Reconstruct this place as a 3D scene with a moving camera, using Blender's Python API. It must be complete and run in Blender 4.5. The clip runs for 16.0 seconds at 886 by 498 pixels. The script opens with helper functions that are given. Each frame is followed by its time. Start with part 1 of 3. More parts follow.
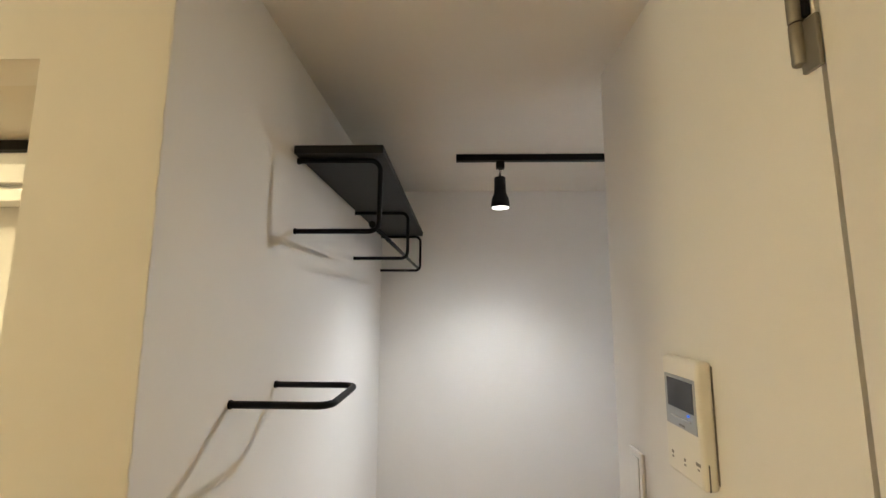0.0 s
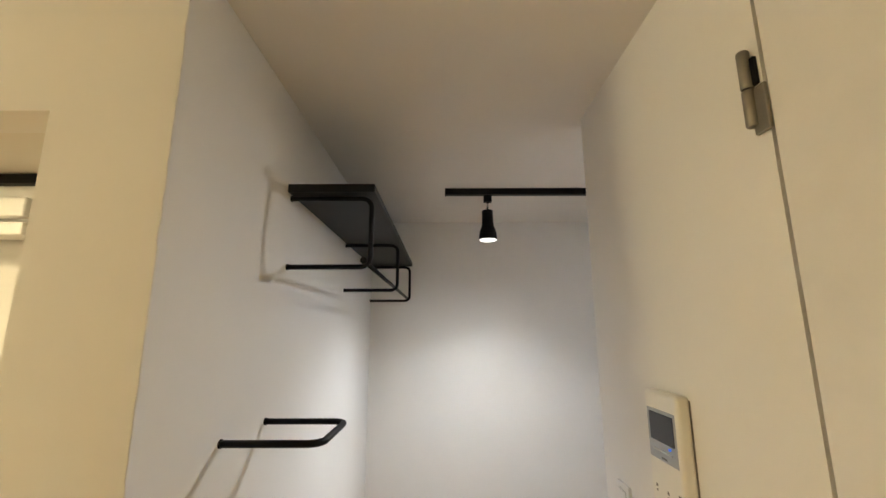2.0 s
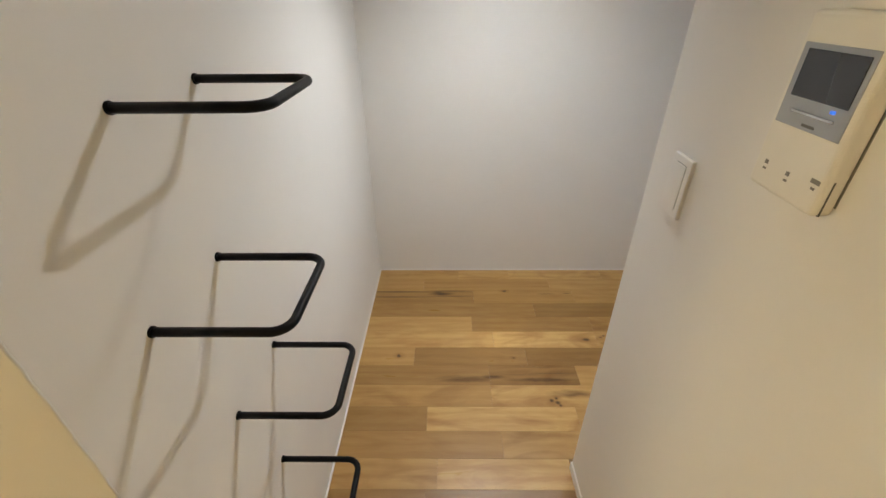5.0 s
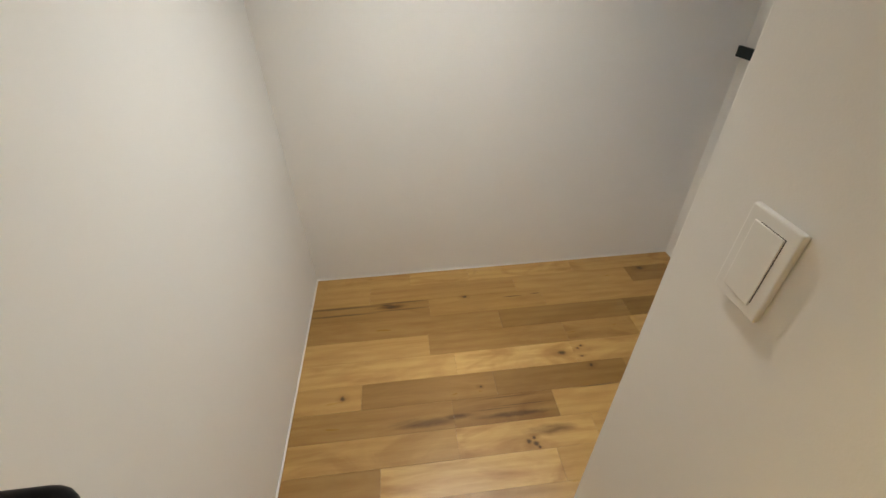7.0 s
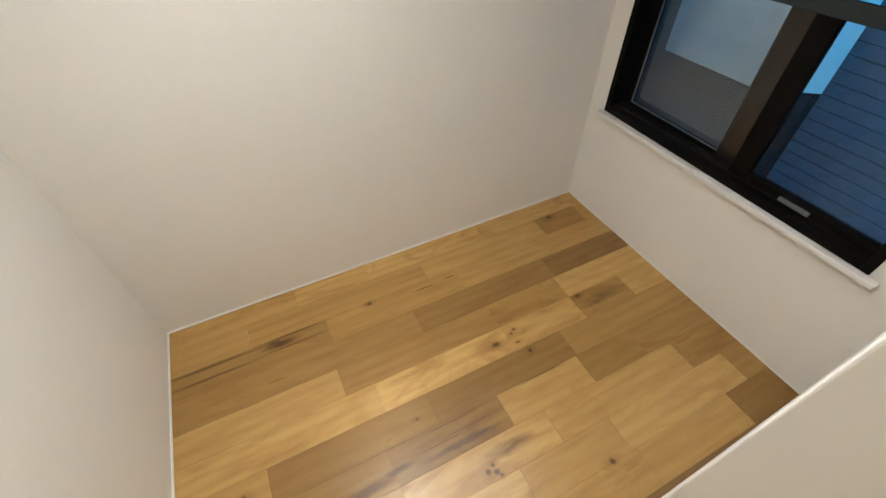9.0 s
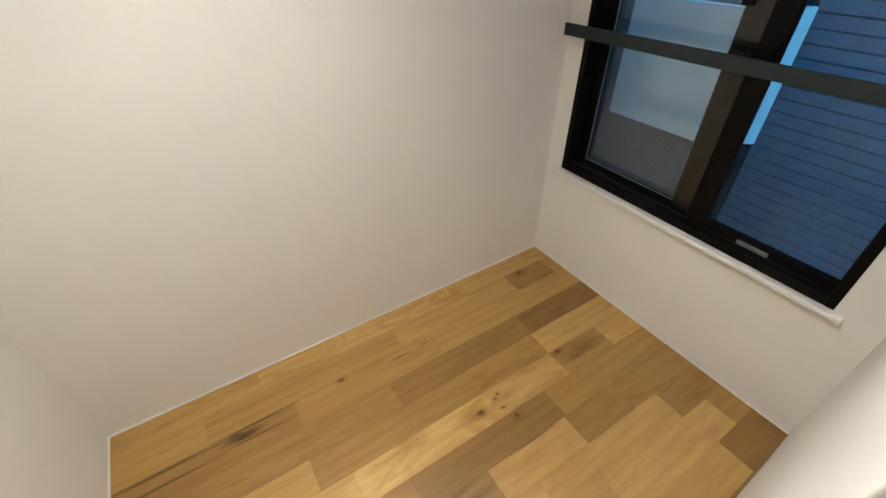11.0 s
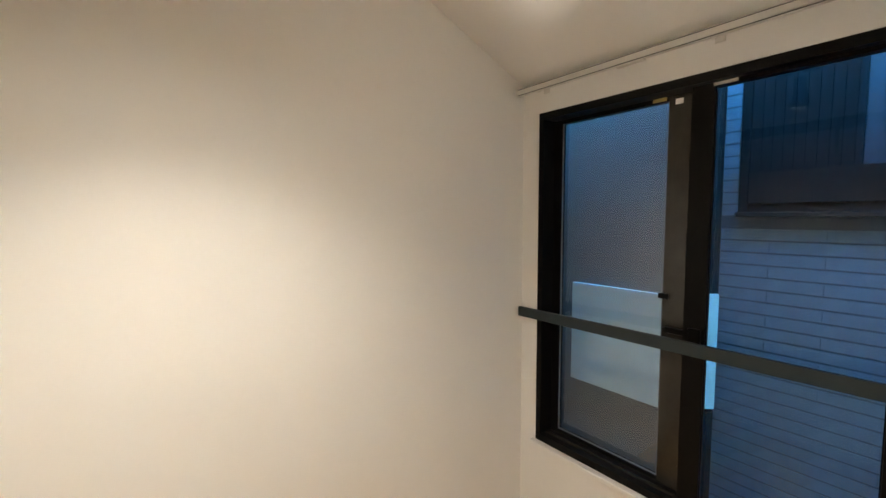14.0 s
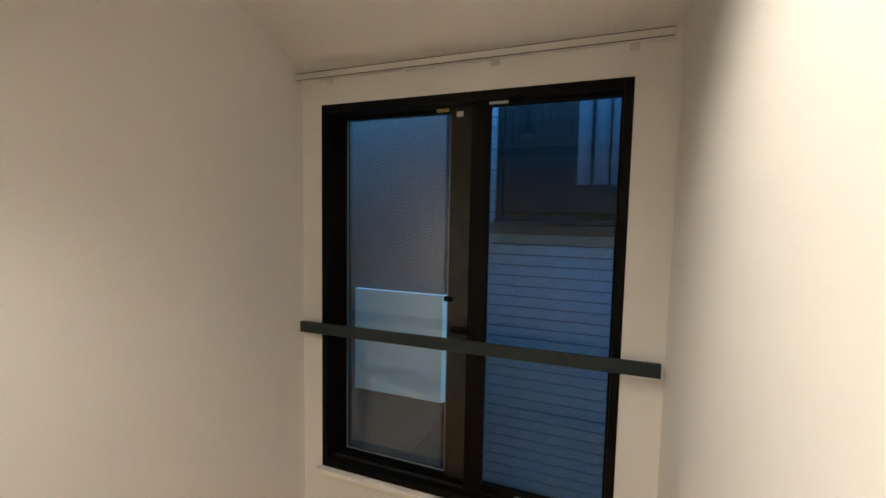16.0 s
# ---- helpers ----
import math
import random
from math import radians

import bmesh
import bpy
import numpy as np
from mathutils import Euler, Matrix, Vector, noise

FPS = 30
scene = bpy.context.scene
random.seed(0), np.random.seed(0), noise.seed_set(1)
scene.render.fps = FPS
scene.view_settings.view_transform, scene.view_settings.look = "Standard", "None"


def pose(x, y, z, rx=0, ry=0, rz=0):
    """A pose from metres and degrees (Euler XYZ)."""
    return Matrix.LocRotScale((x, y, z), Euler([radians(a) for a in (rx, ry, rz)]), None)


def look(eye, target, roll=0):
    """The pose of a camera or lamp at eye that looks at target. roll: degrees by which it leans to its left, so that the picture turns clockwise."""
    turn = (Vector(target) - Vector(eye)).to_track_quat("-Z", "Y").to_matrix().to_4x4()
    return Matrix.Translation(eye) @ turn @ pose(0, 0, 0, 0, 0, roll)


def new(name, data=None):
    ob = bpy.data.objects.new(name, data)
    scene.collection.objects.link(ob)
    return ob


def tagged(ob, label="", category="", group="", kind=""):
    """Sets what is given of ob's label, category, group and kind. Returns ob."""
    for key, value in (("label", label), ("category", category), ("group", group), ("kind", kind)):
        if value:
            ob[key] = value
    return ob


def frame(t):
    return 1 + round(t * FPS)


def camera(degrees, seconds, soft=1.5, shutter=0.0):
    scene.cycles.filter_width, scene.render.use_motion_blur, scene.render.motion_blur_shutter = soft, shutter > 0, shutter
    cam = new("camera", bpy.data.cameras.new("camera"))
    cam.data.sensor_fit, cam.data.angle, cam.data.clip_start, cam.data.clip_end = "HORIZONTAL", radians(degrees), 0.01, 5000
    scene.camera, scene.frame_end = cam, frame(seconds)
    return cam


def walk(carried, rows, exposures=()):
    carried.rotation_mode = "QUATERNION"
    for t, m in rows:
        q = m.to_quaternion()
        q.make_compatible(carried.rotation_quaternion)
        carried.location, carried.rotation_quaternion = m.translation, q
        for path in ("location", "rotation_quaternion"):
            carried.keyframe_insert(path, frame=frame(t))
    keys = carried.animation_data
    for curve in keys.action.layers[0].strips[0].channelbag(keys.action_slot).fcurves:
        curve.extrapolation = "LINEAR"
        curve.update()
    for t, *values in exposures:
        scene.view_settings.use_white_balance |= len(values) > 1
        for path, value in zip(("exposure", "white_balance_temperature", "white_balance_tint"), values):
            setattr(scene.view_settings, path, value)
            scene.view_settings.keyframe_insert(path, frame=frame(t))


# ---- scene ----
cam = camera(93.6, 16.0)
PATH = [
    (0, (0.47, -2.623, 1.665), (0.409, -0.641, 1.929), 0.3),
    (0.5, (0.465, -2.642, 1.678), (0.426, -0.678, 2.052), 0.4),
    (1, (0.467, -2.659, 1.687), (0.444, -0.711, 2.139), 0.3),
    (1.5, (0.465, -2.671, 1.689), (0.455, -0.728, 2.163), 0.1),
    (2, (0.47, -2.664, 1.686), (0.462, -0.702, 2.074), -0.1),
    (2.5, (0.474, -2.642, 1.68), (0.456, -0.655, 1.903), -0.2),
    (3, (0.486, -2.598, 1.665), (0.443, -0.599, 1.636), -0.3),
    (3.5, (0.485, -2.547, 1.642), (0.428, -0.575, 1.316), -0.2),
    (4, (0.474, -2.457, 1.613), (0.418, -0.556, 0.993), -0.1),
    (4.2, (0.471, -2.41, 1.605), (0.415, -0.552, 0.867), -0.2),
    (6.3, (0.434, -2.096, 1.560), (0.499, -0.481, 0.376), -0.5),
    (6.5, (0.458, -2.022, 1.556), (0.538, -0.408, 0.372), -0.5),
    (7, (0.528, -1.829, 1.552), (0.69, -0.246, 0.341), -1.1),
    (7.5, (0.556, -1.69, 1.53), (0.84, -0.168, 0.263), -1.5),
    (8, (0.571, -1.54, 1.527), (0.977, -0.112, 0.186), -1.8),
    (8.5, (0.617, -1.425, 1.492), (1.111, -0.102, 0.076), -2.2),
    (8.7, (0.629, -1.399, 1.476), (1.165, -0.117, 0.038), -1.7),
    (10.8, (0.626, -1.303, 1.458), (1.434, -0.015, 0.159), -0.8),
    (11, (0.619, -1.306, 1.458), (1.46, 0.023, 0.223), -0.7),
    (11.5, (0.612, -1.309, 1.474), (1.53, 0.122, 0.421), -0.6),
    (12, (0.6, -1.316, 1.479), (1.588, 0.208, 0.641), -0.5),
    (12.5, (0.603, -1.296, 1.513), (1.648, 0.286, 0.877), -0.7),
    (13, (0.601, -1.289, 1.524), (1.695, 0.328, 1.09), -0.7),
    (13.5, (0.609, -1.293, 1.554), (1.747, 0.327, 1.275), -0.8),
    (14, (0.61, -1.304, 1.553), (1.817, 0.283, 1.398), -0.3),
    (14.5, (0.598, -1.262, 1.562), (1.965, 0.195, 1.462), 0.1),
    (15, (0.612, -1.214, 1.561), (2.158, 0.052, 1.474), 0.6),
    (15.5, (0.666, -1.17, 1.562), (2.386, -0.155, 1.452), 1.1),
    (16, (0.682, -1.129, 1.567), (2.548, -0.425, 1.418), 1.1),
]
LIGHTING = [(0, 0.04, 6350, 7.5), (4.2, 0.0, 6350, 7.5), (7.0, -0.10, 6850, 5.5), (8.5, 0.20, 6900, 5.5), (11.0, 0.22, 7050, 6.5), (12.5, 0.32, 7400, 7.5), (14.0, 0.34, 7750, 8.5), (15.0, 0.04, 7900, 8.5), (16.0, -0.07, 8150, 9)]
walk(cam, [(t, look(eye, target, roll)) for t, eye, target, roll in PATH], LIGHTING)

# ---- light ----
world = bpy.data.worlds.new("dusk")
scene.world = world
world.use_nodes = True
wn = world.node_tree
sky = wn.nodes.new("ShaderNodeTexSky")
sky.sky_type = 'NISHITA'
sky.sun_disc = False
sky.sun_elevation = radians(1.5)
sky.sun_rotation = radians(90)
sky.ozone_density = 1.5
wn.nodes["Background"].inputs["Strength"].default_value = 30.0
blue_hour = wn.nodes.new("ShaderNodeMix")
blue_hour.data_type, blue_hour.blend_type = 'RGBA', 'MULTIPLY'
blue_hour.inputs["Factor"].default_value = 1.0
blue_hour.inputs[7].default_value = (0.08, 0.52, 1.0, 1)
wn.links.new(sky.outputs[0], blue_hour.inputs[6])
wn.links.new(blue_hour.outputs[2], wn.nodes["Background"].inputs["Color"])


def lamp(name, kind, m, watts, colour, **settings):
    data = bpy.data.lights.new(name, kind)
    data.energy, data.color = watts, colour
    if kind == 'SPOT':
        data.spot_size, data.spot_blend = radians(settings["cone"]), settings["blend"]
        data.shadow_soft_size = settings["size"]
    elif kind == 'AREA':
        data.shape, data.size = 'DISK', settings["size"]
    else:
        data.shadow_soft_size = settings["size"]
    ob = new(name, data)
    ob.matrix_world = m
    return ob


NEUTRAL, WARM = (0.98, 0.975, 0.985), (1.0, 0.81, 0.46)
HEAD_A, AIM_A = Vector((0.686, -0.64, 2.285)), Vector((0.0, -0.03, -1.0)).normalized()
HEAD_B, AIM_B = Vector((1.32, -0.66, 2.285)), Vector((-0.30, -0.56, -0.77)).normalized()
LENS_A, LENS_B = HEAD_A + AIM_A * 0.157, HEAD_B + AIM_B * 0.157
lamp("spot_bulb_light", 'SPOT', look(LENS_A, LENS_A + AIM_A), 96, NEUTRAL, cone=128, blend=1.0, size=0.03)
lamp("spot_bulb_spill", 'SPOT', look(LENS_A, LENS_A + AIM_A), 9, NEUTRAL, cone=172, blend=0.6, size=0.03)
lamp("spot_bulb_light", 'SPOT', look(LENS_B, LENS_B + AIM_B), 58, NEUTRAL, cone=136, blend=1.0, size=0.022)
# Added lamp behind the second head, aimed to make the ceiling's bright patch.
REAR_B = HEAD_B - AIM_B * 0.012
lamp("ceiling_patch_light", 'SPOT', look(REAR_B, REAR_B + Vector((0.45, 0.27, 0.20))), 40, NEUTRAL, cone=60, blend=1.0, size=0.015)
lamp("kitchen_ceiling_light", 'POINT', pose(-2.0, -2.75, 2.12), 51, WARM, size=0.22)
# Unseen lamp, added to brighten the adjoining room.
lamp("bedroom_fill_light", 'AREA', look((-1.5, -1.45, 2.36), (-1.5, -1.45, 0)), 8, WARM, size=0.35)


# ---- materials ----
def material(name, colour, rough=0.5, metal=0.0):
    m = bpy.data.materials.new(name)
    m.use_nodes = True
    b = m.node_tree.nodes["Principled BSDF"]
    b.inputs["Base Color"].default_value = (*colour, 1)
    b.inputs["Roughness"].default_value = rough
    b.inputs["Metallic"].default_value = metal
    return m


def node(m, kind, **values):
    n = m.node_tree.nodes.new(kind)
    for key, v in values.items():
        n.inputs[key].default_value = v
    return n


def link(m, a, b):
    m.node_tree.links.new(a, b)


def shaded(m):
    return m.node_tree.nodes["Principled BSDF"]


def ramp(m, fac, stops):
    r = m.node_tree.nodes.new("ShaderNodeValToRGB")
    while len(r.color_ramp.elements) < len(stops):
        r.color_ramp.elements.new(0.5)
    for e, (p, c) in zip(r.color_ramp.elements, stops):
        e.position, e.color = p, (*c, 1)
    link(m, fac, r.inputs["Fac"])
    return r.outputs["Color"]


def place(m, scale=(1, 1, 1), world=True):
    g = m.node_tree.nodes.new("ShaderNodeNewGeometry" if world else "ShaderNodeTexCoord")
    mp = node(m, "ShaderNodeMapping", Scale=scale)
    link(m, g.outputs["Position" if world else "Object"], mp.inputs["Vector"])
    return mp.outputs[0]


def bumped(m, height, strength, distance):
    b = node(m, "ShaderNodeBump", Strength=strength, Distance=distance)
    link(m, height, b.inputs["Height"])
    link(m, b.outputs[0], shaded(m).inputs["Normal"])
    return b


def noisy(m, vec, scale, detail=4.0, rough=0.55, distortion=0.0):
    n = node(m, "ShaderNodeTexNoise", Scale=scale, Detail=detail, Roughness=rough, Distortion=distortion)
    link(m, vec, n.inputs["Vector"])
    return n.outputs["Fac"]


def wallpaper(name, a, b):
    m = material(name, a, 0.78)
    p = place(m)
    link(m, ramp(m, noisy(m, p, 2.2, 5), [(0.35, a), (0.65, b)]), shaded(m).inputs["Base Color"])
    fine = noisy(m, p, 420, 3, 0.6)
    broad = noisy(m, p, 170, 2, 0.5)
    mix = node(m, "ShaderNodeMath")
    mix.operation = 'ADD'
    link(m, fine, mix.inputs[0])
    link(m, broad, mix.inputs[1])
    bumped(m, mix.outputs[0], 0.22, 0.0007)
    return m


def plain(name, colour, rough, metal=0.0, grain=250, spread=0.12, bump=0.15):
    m = material(name, colour, rough, metal)
    p = place(m, world=False)
    low = tuple(c * (1 - spread) for c in colour)
    high = tuple(min(1, c * (1 + spread)) for c in colour)
    link(m, ramp(m, noisy(m, p, 14, 4), [(0.3, low), (0.7, high)]), shaded(m).inputs["Base Color"])
    if bump:
        bumped(m, noisy(m, p, grain, 2), bump, 0.0006)
    return m


def matt(m, level):
    shaded(m).inputs["Specular IOR Level"].default_value = level
    return m


PAPER = wallpaper("white_wallpaper", (0.79, 0.775, 0.75), (0.81, 0.795, 0.77))
# The kitchen's warm light on the ceiling is partly put into this colour.
CEIL = wallpaper("ceiling_paper_warm_lit", (0.74, 0.71, 0.65), (0.77, 0.735, 0.675))
DOORSKIN = plain("white_door_skin", (0.77, 0.75, 0.72), 0.42, grain=60, spread=0.02, bump=0.05)
TRIM = plain("white_trim", (0.80, 0.79, 0.77), 0.45, spread=0.02, bump=0.03)
BLACK = matt(plain("black_powder_coat", (0.005, 0.005, 0.006), 0.45, grain=700), 0.15)
CHARCOAL = matt(plain("charcoal_shelf_paint", (0.008, 0.009, 0.009), 0.5, grain=500), 0.3)
BARGREY = matt(plain("dark_grey_bar_paint", (0.019, 0.029, 0.033), 0.5, grain=500), 0.3)
SASH = matt(plain("black_brown_aluminium", (0.004, 0.0035, 0.0035), 0.4, grain=500), 0.1)
RAILPAINT = plain("ivory_rail_paint", (0.66, 0.64, 0.60), 0.5, spread=0.02, bump=0.03)
SASHGLOSS = plain("smooth_dark_aluminium", (0.030, 0.027, 0.024), 0.16, 0.2, grain=500)
GASKET = plain("pale_glazing_spacer", (0.14, 0.16, 0.17), 0.4, 0.2)
PLASTIC = plain("ivory_plastic", (0.80, 0.775, 0.71), 0.32, grain=500, spread=0.02, bump=0.08)
WHITEPLASTIC = plain("white_plastic", (0.80, 0.79, 0.77), 0.35, grain=500, spread=0.02, bump=0.05)
SILVER = plain("silver_plastic", (0.36, 0.38, 0.42), 0.38, 0.3, grain=500, spread=0.03)
SCREEN = material("dark_screen", (0.018, 0.019, 0.024), 0.12)
# Grey of printed marks, also of the painted shade lines on rail and switch.
GREYMARK = material("grey_print_and_shade", (0.12, 0.12, 0.12), 0.6)
KEYPRINT = material("grey_key_print", (0.24, 0.23, 0.21), 0.6)
SATIN = plain("satin_nickel", (0.27, 0.25, 0.215), 0.5, 0.85, grain=600)
CHROME = material("bright_steel", (0.6, 0.6, 0.58), 0.22, 1.0)
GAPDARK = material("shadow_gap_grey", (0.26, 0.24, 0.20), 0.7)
STICKERGOLD = material("gold_sticker", (0.42, 0.33, 0.12), 0.4)
STICKERWHITE = material("white_sticker", (0.62, 0.62, 0.60), 0.5)
SIDING = plain("grey_tile_siding", (0.128, 0.214, 0.275), 0.7, grain=120, spread=0.12, bump=0.0)
MORTAR = plain("siding_joint", (0.074, 0.108, 0.135), 0.85, bump=0.0)
RENDERED = plain("grey_exterior_render", (0.112, 0.128, 0.130), 0.85, grain=40, spread=0.08, bump=0.0)
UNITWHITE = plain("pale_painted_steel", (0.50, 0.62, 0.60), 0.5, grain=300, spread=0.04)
FARFRAME = matt(plain("dark_window_frame", (0.006, 0.007, 0.008), 0.6, bump=0.0), 0.1)
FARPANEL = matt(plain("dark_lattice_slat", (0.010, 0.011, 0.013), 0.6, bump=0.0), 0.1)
FROST = matt(plain("frosted_far_glass", (0.055, 0.058, 0.072), 0.45, bump=0.0), 0.2)
GROUND = plain("concrete_ground", (0.22, 0.22, 0.21), 0.9, grain=60, spread=0.2, bump=0.6)


def glazing(name, ior):
    m = material(name, (0.97, 0.99, 1.0), 0.0)
    shaded(m).inputs["Transmission Weight"].default_value = 1.0
    shaded(m).inputs["IOR"].default_value = ior
    return m


GLASS, COATED = glazing("window_glass", 1.24), glazing("coated_window_glass", 1.55)

LENS = material("lamp_lens", (1, 1, 1), 0.3)
shaded(LENS).inputs["Emission Color"].default_value = (1.0, 0.95, 0.88, 1)
shaded(LENS).inputs["Emission Strength"].default_value = 2.2
DIFFUSER = material("ceiling_light_diffuser", (1, 1, 1), 0.4)
shaded(DIFFUSER).inputs["Emission Color"].default_value = (1.0, 0.75, 0.45, 1)
shaded(DIFFUSER).inputs["Emission Strength"].default_value = 3.0
BLUELED = material("blue_indicator", (0.02, 0.1, 0.8), 0.3)
shaded(BLUELED).inputs["Emission Color"].default_value = (0.05, 0.25, 1.0, 1)
shaded(BLUELED).inputs["Emission Strength"].default_value = 0.7

# Oak boards: the tone of a board sits in its object colour, the grain runs along the board.
OAK = material("oiled_oak", (0.4, 0.25, 0.1), 0.42)
KNOTS = [  # x, y, length, width: knots and dark smudges in the oak
    (0.408, -0.262, 0.020, 0.012), (0.203, -0.776, 0.010, 0.012), (0.925, -1.05, 0.010, 0.010), (0.950, -1.062, 0.013, 0.012),
    (0.945, -1.035, 0.008, 0.008), (1.189, -0.658, 0.016, 0.012), (1.27, -0.640, 0.006, 0.006), (1.835, -0.128, 0.016, 0.014),
    (1.635, -0.612, 0.014, 0.010), (0.80, -0.235, 0.012, 0.010), (0.78, -0.790, 0.006, 0.006), (1.30, -1.20, 0.012, 0.010),
    (0.385, -0.245, 0.030, 0.006), (0.958, -1.076, 0.007, 0.007), (1.292, -0.629, 0.006, 0.006), (1.276, -0.687, 0.006, 0.005), (1.302, -0.742, 0.009, 0.008)]
CRACKS = [  # x, y, length, width: thin dark lines along the grain
    (1.055, -0.2625, 0.055, 0.0042), (1.184, -0.2560, 0.032, 0.0040), (0.15, -0.2420, 0.200, 0.0065), (0.47, -0.2330, 0.150, 0.0060),
    (0.15, -0.2930, 0.200, 0.0050), (0.46, -0.2860, 0.155, 0.0035), (1.28, -0.8430, 0.120, 0.0035), (0.88, -0.8500, 0.11, 0.0020), (0.95, -0.8900, 0.14, 0.0022), (0.83, -0.9000, 0.10, 0.0018)]
SMUDGES = [(0.53, -0.925, 0.12, 0.022),
           (1.72, -0.655, 0.12, 0.03), (1.02, -1.01, 0.10, 0.02), (0.66, -0.915, 0.06, 0.012), (0.9, -0.93, 0.16, 0.012), (0.41, -0.262, 0.08, 0.014)]


def build_oak():
    m = OAK
    info = m.node_tree.nodes.new("ShaderNodeObjectInfo")
    geo = m.node_tree.nodes.new("ShaderNodeNewGeometry")
    shift = node(m, "ShaderNodeVectorMath")
    shift.operation = 'SCALE'
    shift.inputs[0].default_value = (3.1, 7.7, 5.3)
    link(m, info.outputs["Random"], shift.inputs["Scale"])
    grow = node(m, "ShaderNodeVectorMath")
    grow.operation = 'MULTIPLY_ADD'
    link(m, geo.outputs["Position"], grow.inputs[0])
    grow.inputs[1].default_value = (1, 1, 1)
    link(m, shift.outputs[0], grow.inputs[2])
    along = node(m, "ShaderNodeMapping", Scale=(1.9, 9.0, 1.0))
    link(m, grow.outputs[0], along.inputs["Vector"])
    figure = noisy(m, along.outputs[0], 1.6, 5, 0.55, 1.4)
    wave = node(m, "ShaderNodeTexWave", Scale=1.0, Distortion=7.0, Detail=2.5)
    wave.inputs["Detail Scale"].default_value = 0.8
    wave.bands_direction = 'Y'
    squeeze = node(m, "ShaderNodeMapping", Scale=(0.7, 6.5, 1.0))
    link(m, grow.outputs[0], squeeze.inputs["Vector"])
    link(m, squeeze.outputs[0], wave.inputs["Vector"])
    pores_map = node(m, "ShaderNodeMapping", Scale=(9.0, 190.0, 1.0))
    link(m, grow.outputs[0], pores_map.inputs["Vector"])
    pores = noisy(m, pores_map.outputs[0], 1.0, 3, 0.6)
    tone = node(m, "ShaderNodeSeparateColor")
    link(m, info.outputs["Color"], tone.inputs[0])
    base = ramp(m, tone.outputs[0], [(0.0, (0.240, 0.130, 0.037)), (0.5, (0.42, 0.246, 0.078)), (1.0, (0.62, 0.402, 0.152))])

    def blend(a, fac, colour, kind='MIX'):
        x = m.node_tree.nodes.new("ShaderNodeMix")
        x.data_type, x.blend_type = 'RGBA', kind
        link(m, fac, x.inputs["Factor"])
        link(m, a, x.inputs[6])
        x.inputs[7].default_value = (*colour, 1)
        return x.outputs[2]

    def span(value, a, b, c, d):
        r = node(m, "ShaderNodeMapRange")
        for i, v in zip((1, 2, 3, 4), (a, b, c, d)):
            r.inputs[i].default_value = v
        link(m, value, r.inputs[0])
        return r.outputs[0]

    c = blend(base, span(figure, 0.38, 0.68, 0.0, 0.48), (0.72, 0.58, 0.42), 'MULTIPLY')
    c = blend(c, span(wave.outputs["Fac"], 0.35, 1.0, 0.0, 0.22), (0.66, 0.53, 0.38), 'MULTIPLY')
    swirl_map = node(m, "ShaderNodeMapping", Scale=(2.2, 6.0, 1.0))
    link(m, grow.outputs[0], swirl_map.inputs["Vector"])
    swirl = noisy(m, swirl_map.outputs[0], 1.0, 4, 0.5, 2.2)
    figured = node(m, "ShaderNodeMath")
    figured.operation = 'MULTIPLY'
    link(m, span(swirl, 0.50, 0.66, 0.0, 0.6), figured.inputs[0])
    link(m, span(info.outputs["Random"], 0.35, 0.85, 0.1, 1.0), figured.inputs[1])
    c = blend(c, figured.outputs[0], (0.60, 0.47, 0.33), 'MULTIPLY')
    c = blend(c, span(pores, 0.50, 0.80, 0.0, 0.19), (0.55, 0.42, 0.30), 'MULTIPLY')
    warp = node(m, "ShaderNodeTexNoise", Scale=22.0, Detail=3.0)
    link(m, geo.outputs["Position"], warp.inputs["Vector"])

    def spots(rows, wx=0.034, wy=0.016, soft=1.25):
        bent = node(m, "ShaderNodeVectorMath")
        bent.operation = 'MULTIPLY_ADD'
        link(m, warp.outputs["Color"], bent.inputs[0])
        bent.inputs[1].default_value = (wx, wy, 0)
        link(m, geo.outputs["Position"], bent.inputs[2])
        total = None
        for x, y, a, b in rows:
            mp = node(m, "ShaderNodeMapping", Location=(-(x + wx / 2) / a, -(y + wy / 2) / b, 0), Scale=(1 / a, 1 / b, 0))
            link(m, bent.outputs[0], mp.inputs["Vector"])
            length = node(m, "ShaderNodeVectorMath")
            length.operation = 'LENGTH'
            link(m, mp.outputs[0], length.inputs[0])
            mask = span(length.outputs["Value"], 0.45, soft, 1.0, 0.0)
            if total is None:
                total = mask
            else:
                top = node(m, "ShaderNodeMath")
                top.operation = 'MAXIMUM'
                link(m, total, top.inputs[0])
                link(m, mask, top.inputs[1])
                total = top.outputs[0]
        return total

    smudge = node(m, "ShaderNodeMath")
    smudge.operation = 'MULTIPLY'
    link(m, spots(SMUDGES), smudge.inputs[0])
    link(m, span(figure, 0.3, 0.6, 0.35, 0.8), smudge.inputs[1])
    c = blend(c, smudge.outputs[0], (0.24, 0.17, 0.12), 'MULTIPLY')
    halo = node(m, "ShaderNodeMath")
    halo.operation = 'MULTIPLY'
    halo.inputs[1].default_value = 0.45
    link(m, spots([(x, y, a * 3.2, b * 2.0) for x, y, a, b in KNOTS]), halo.inputs[0])
    c = blend(c, halo.outputs[0], (0.55, 0.40, 0.26), 'MULTIPLY')
    dark = node(m, "ShaderNodeMath")
    dark.operation = 'MULTIPLY'
    dark.inputs[1].default_value = 0.88
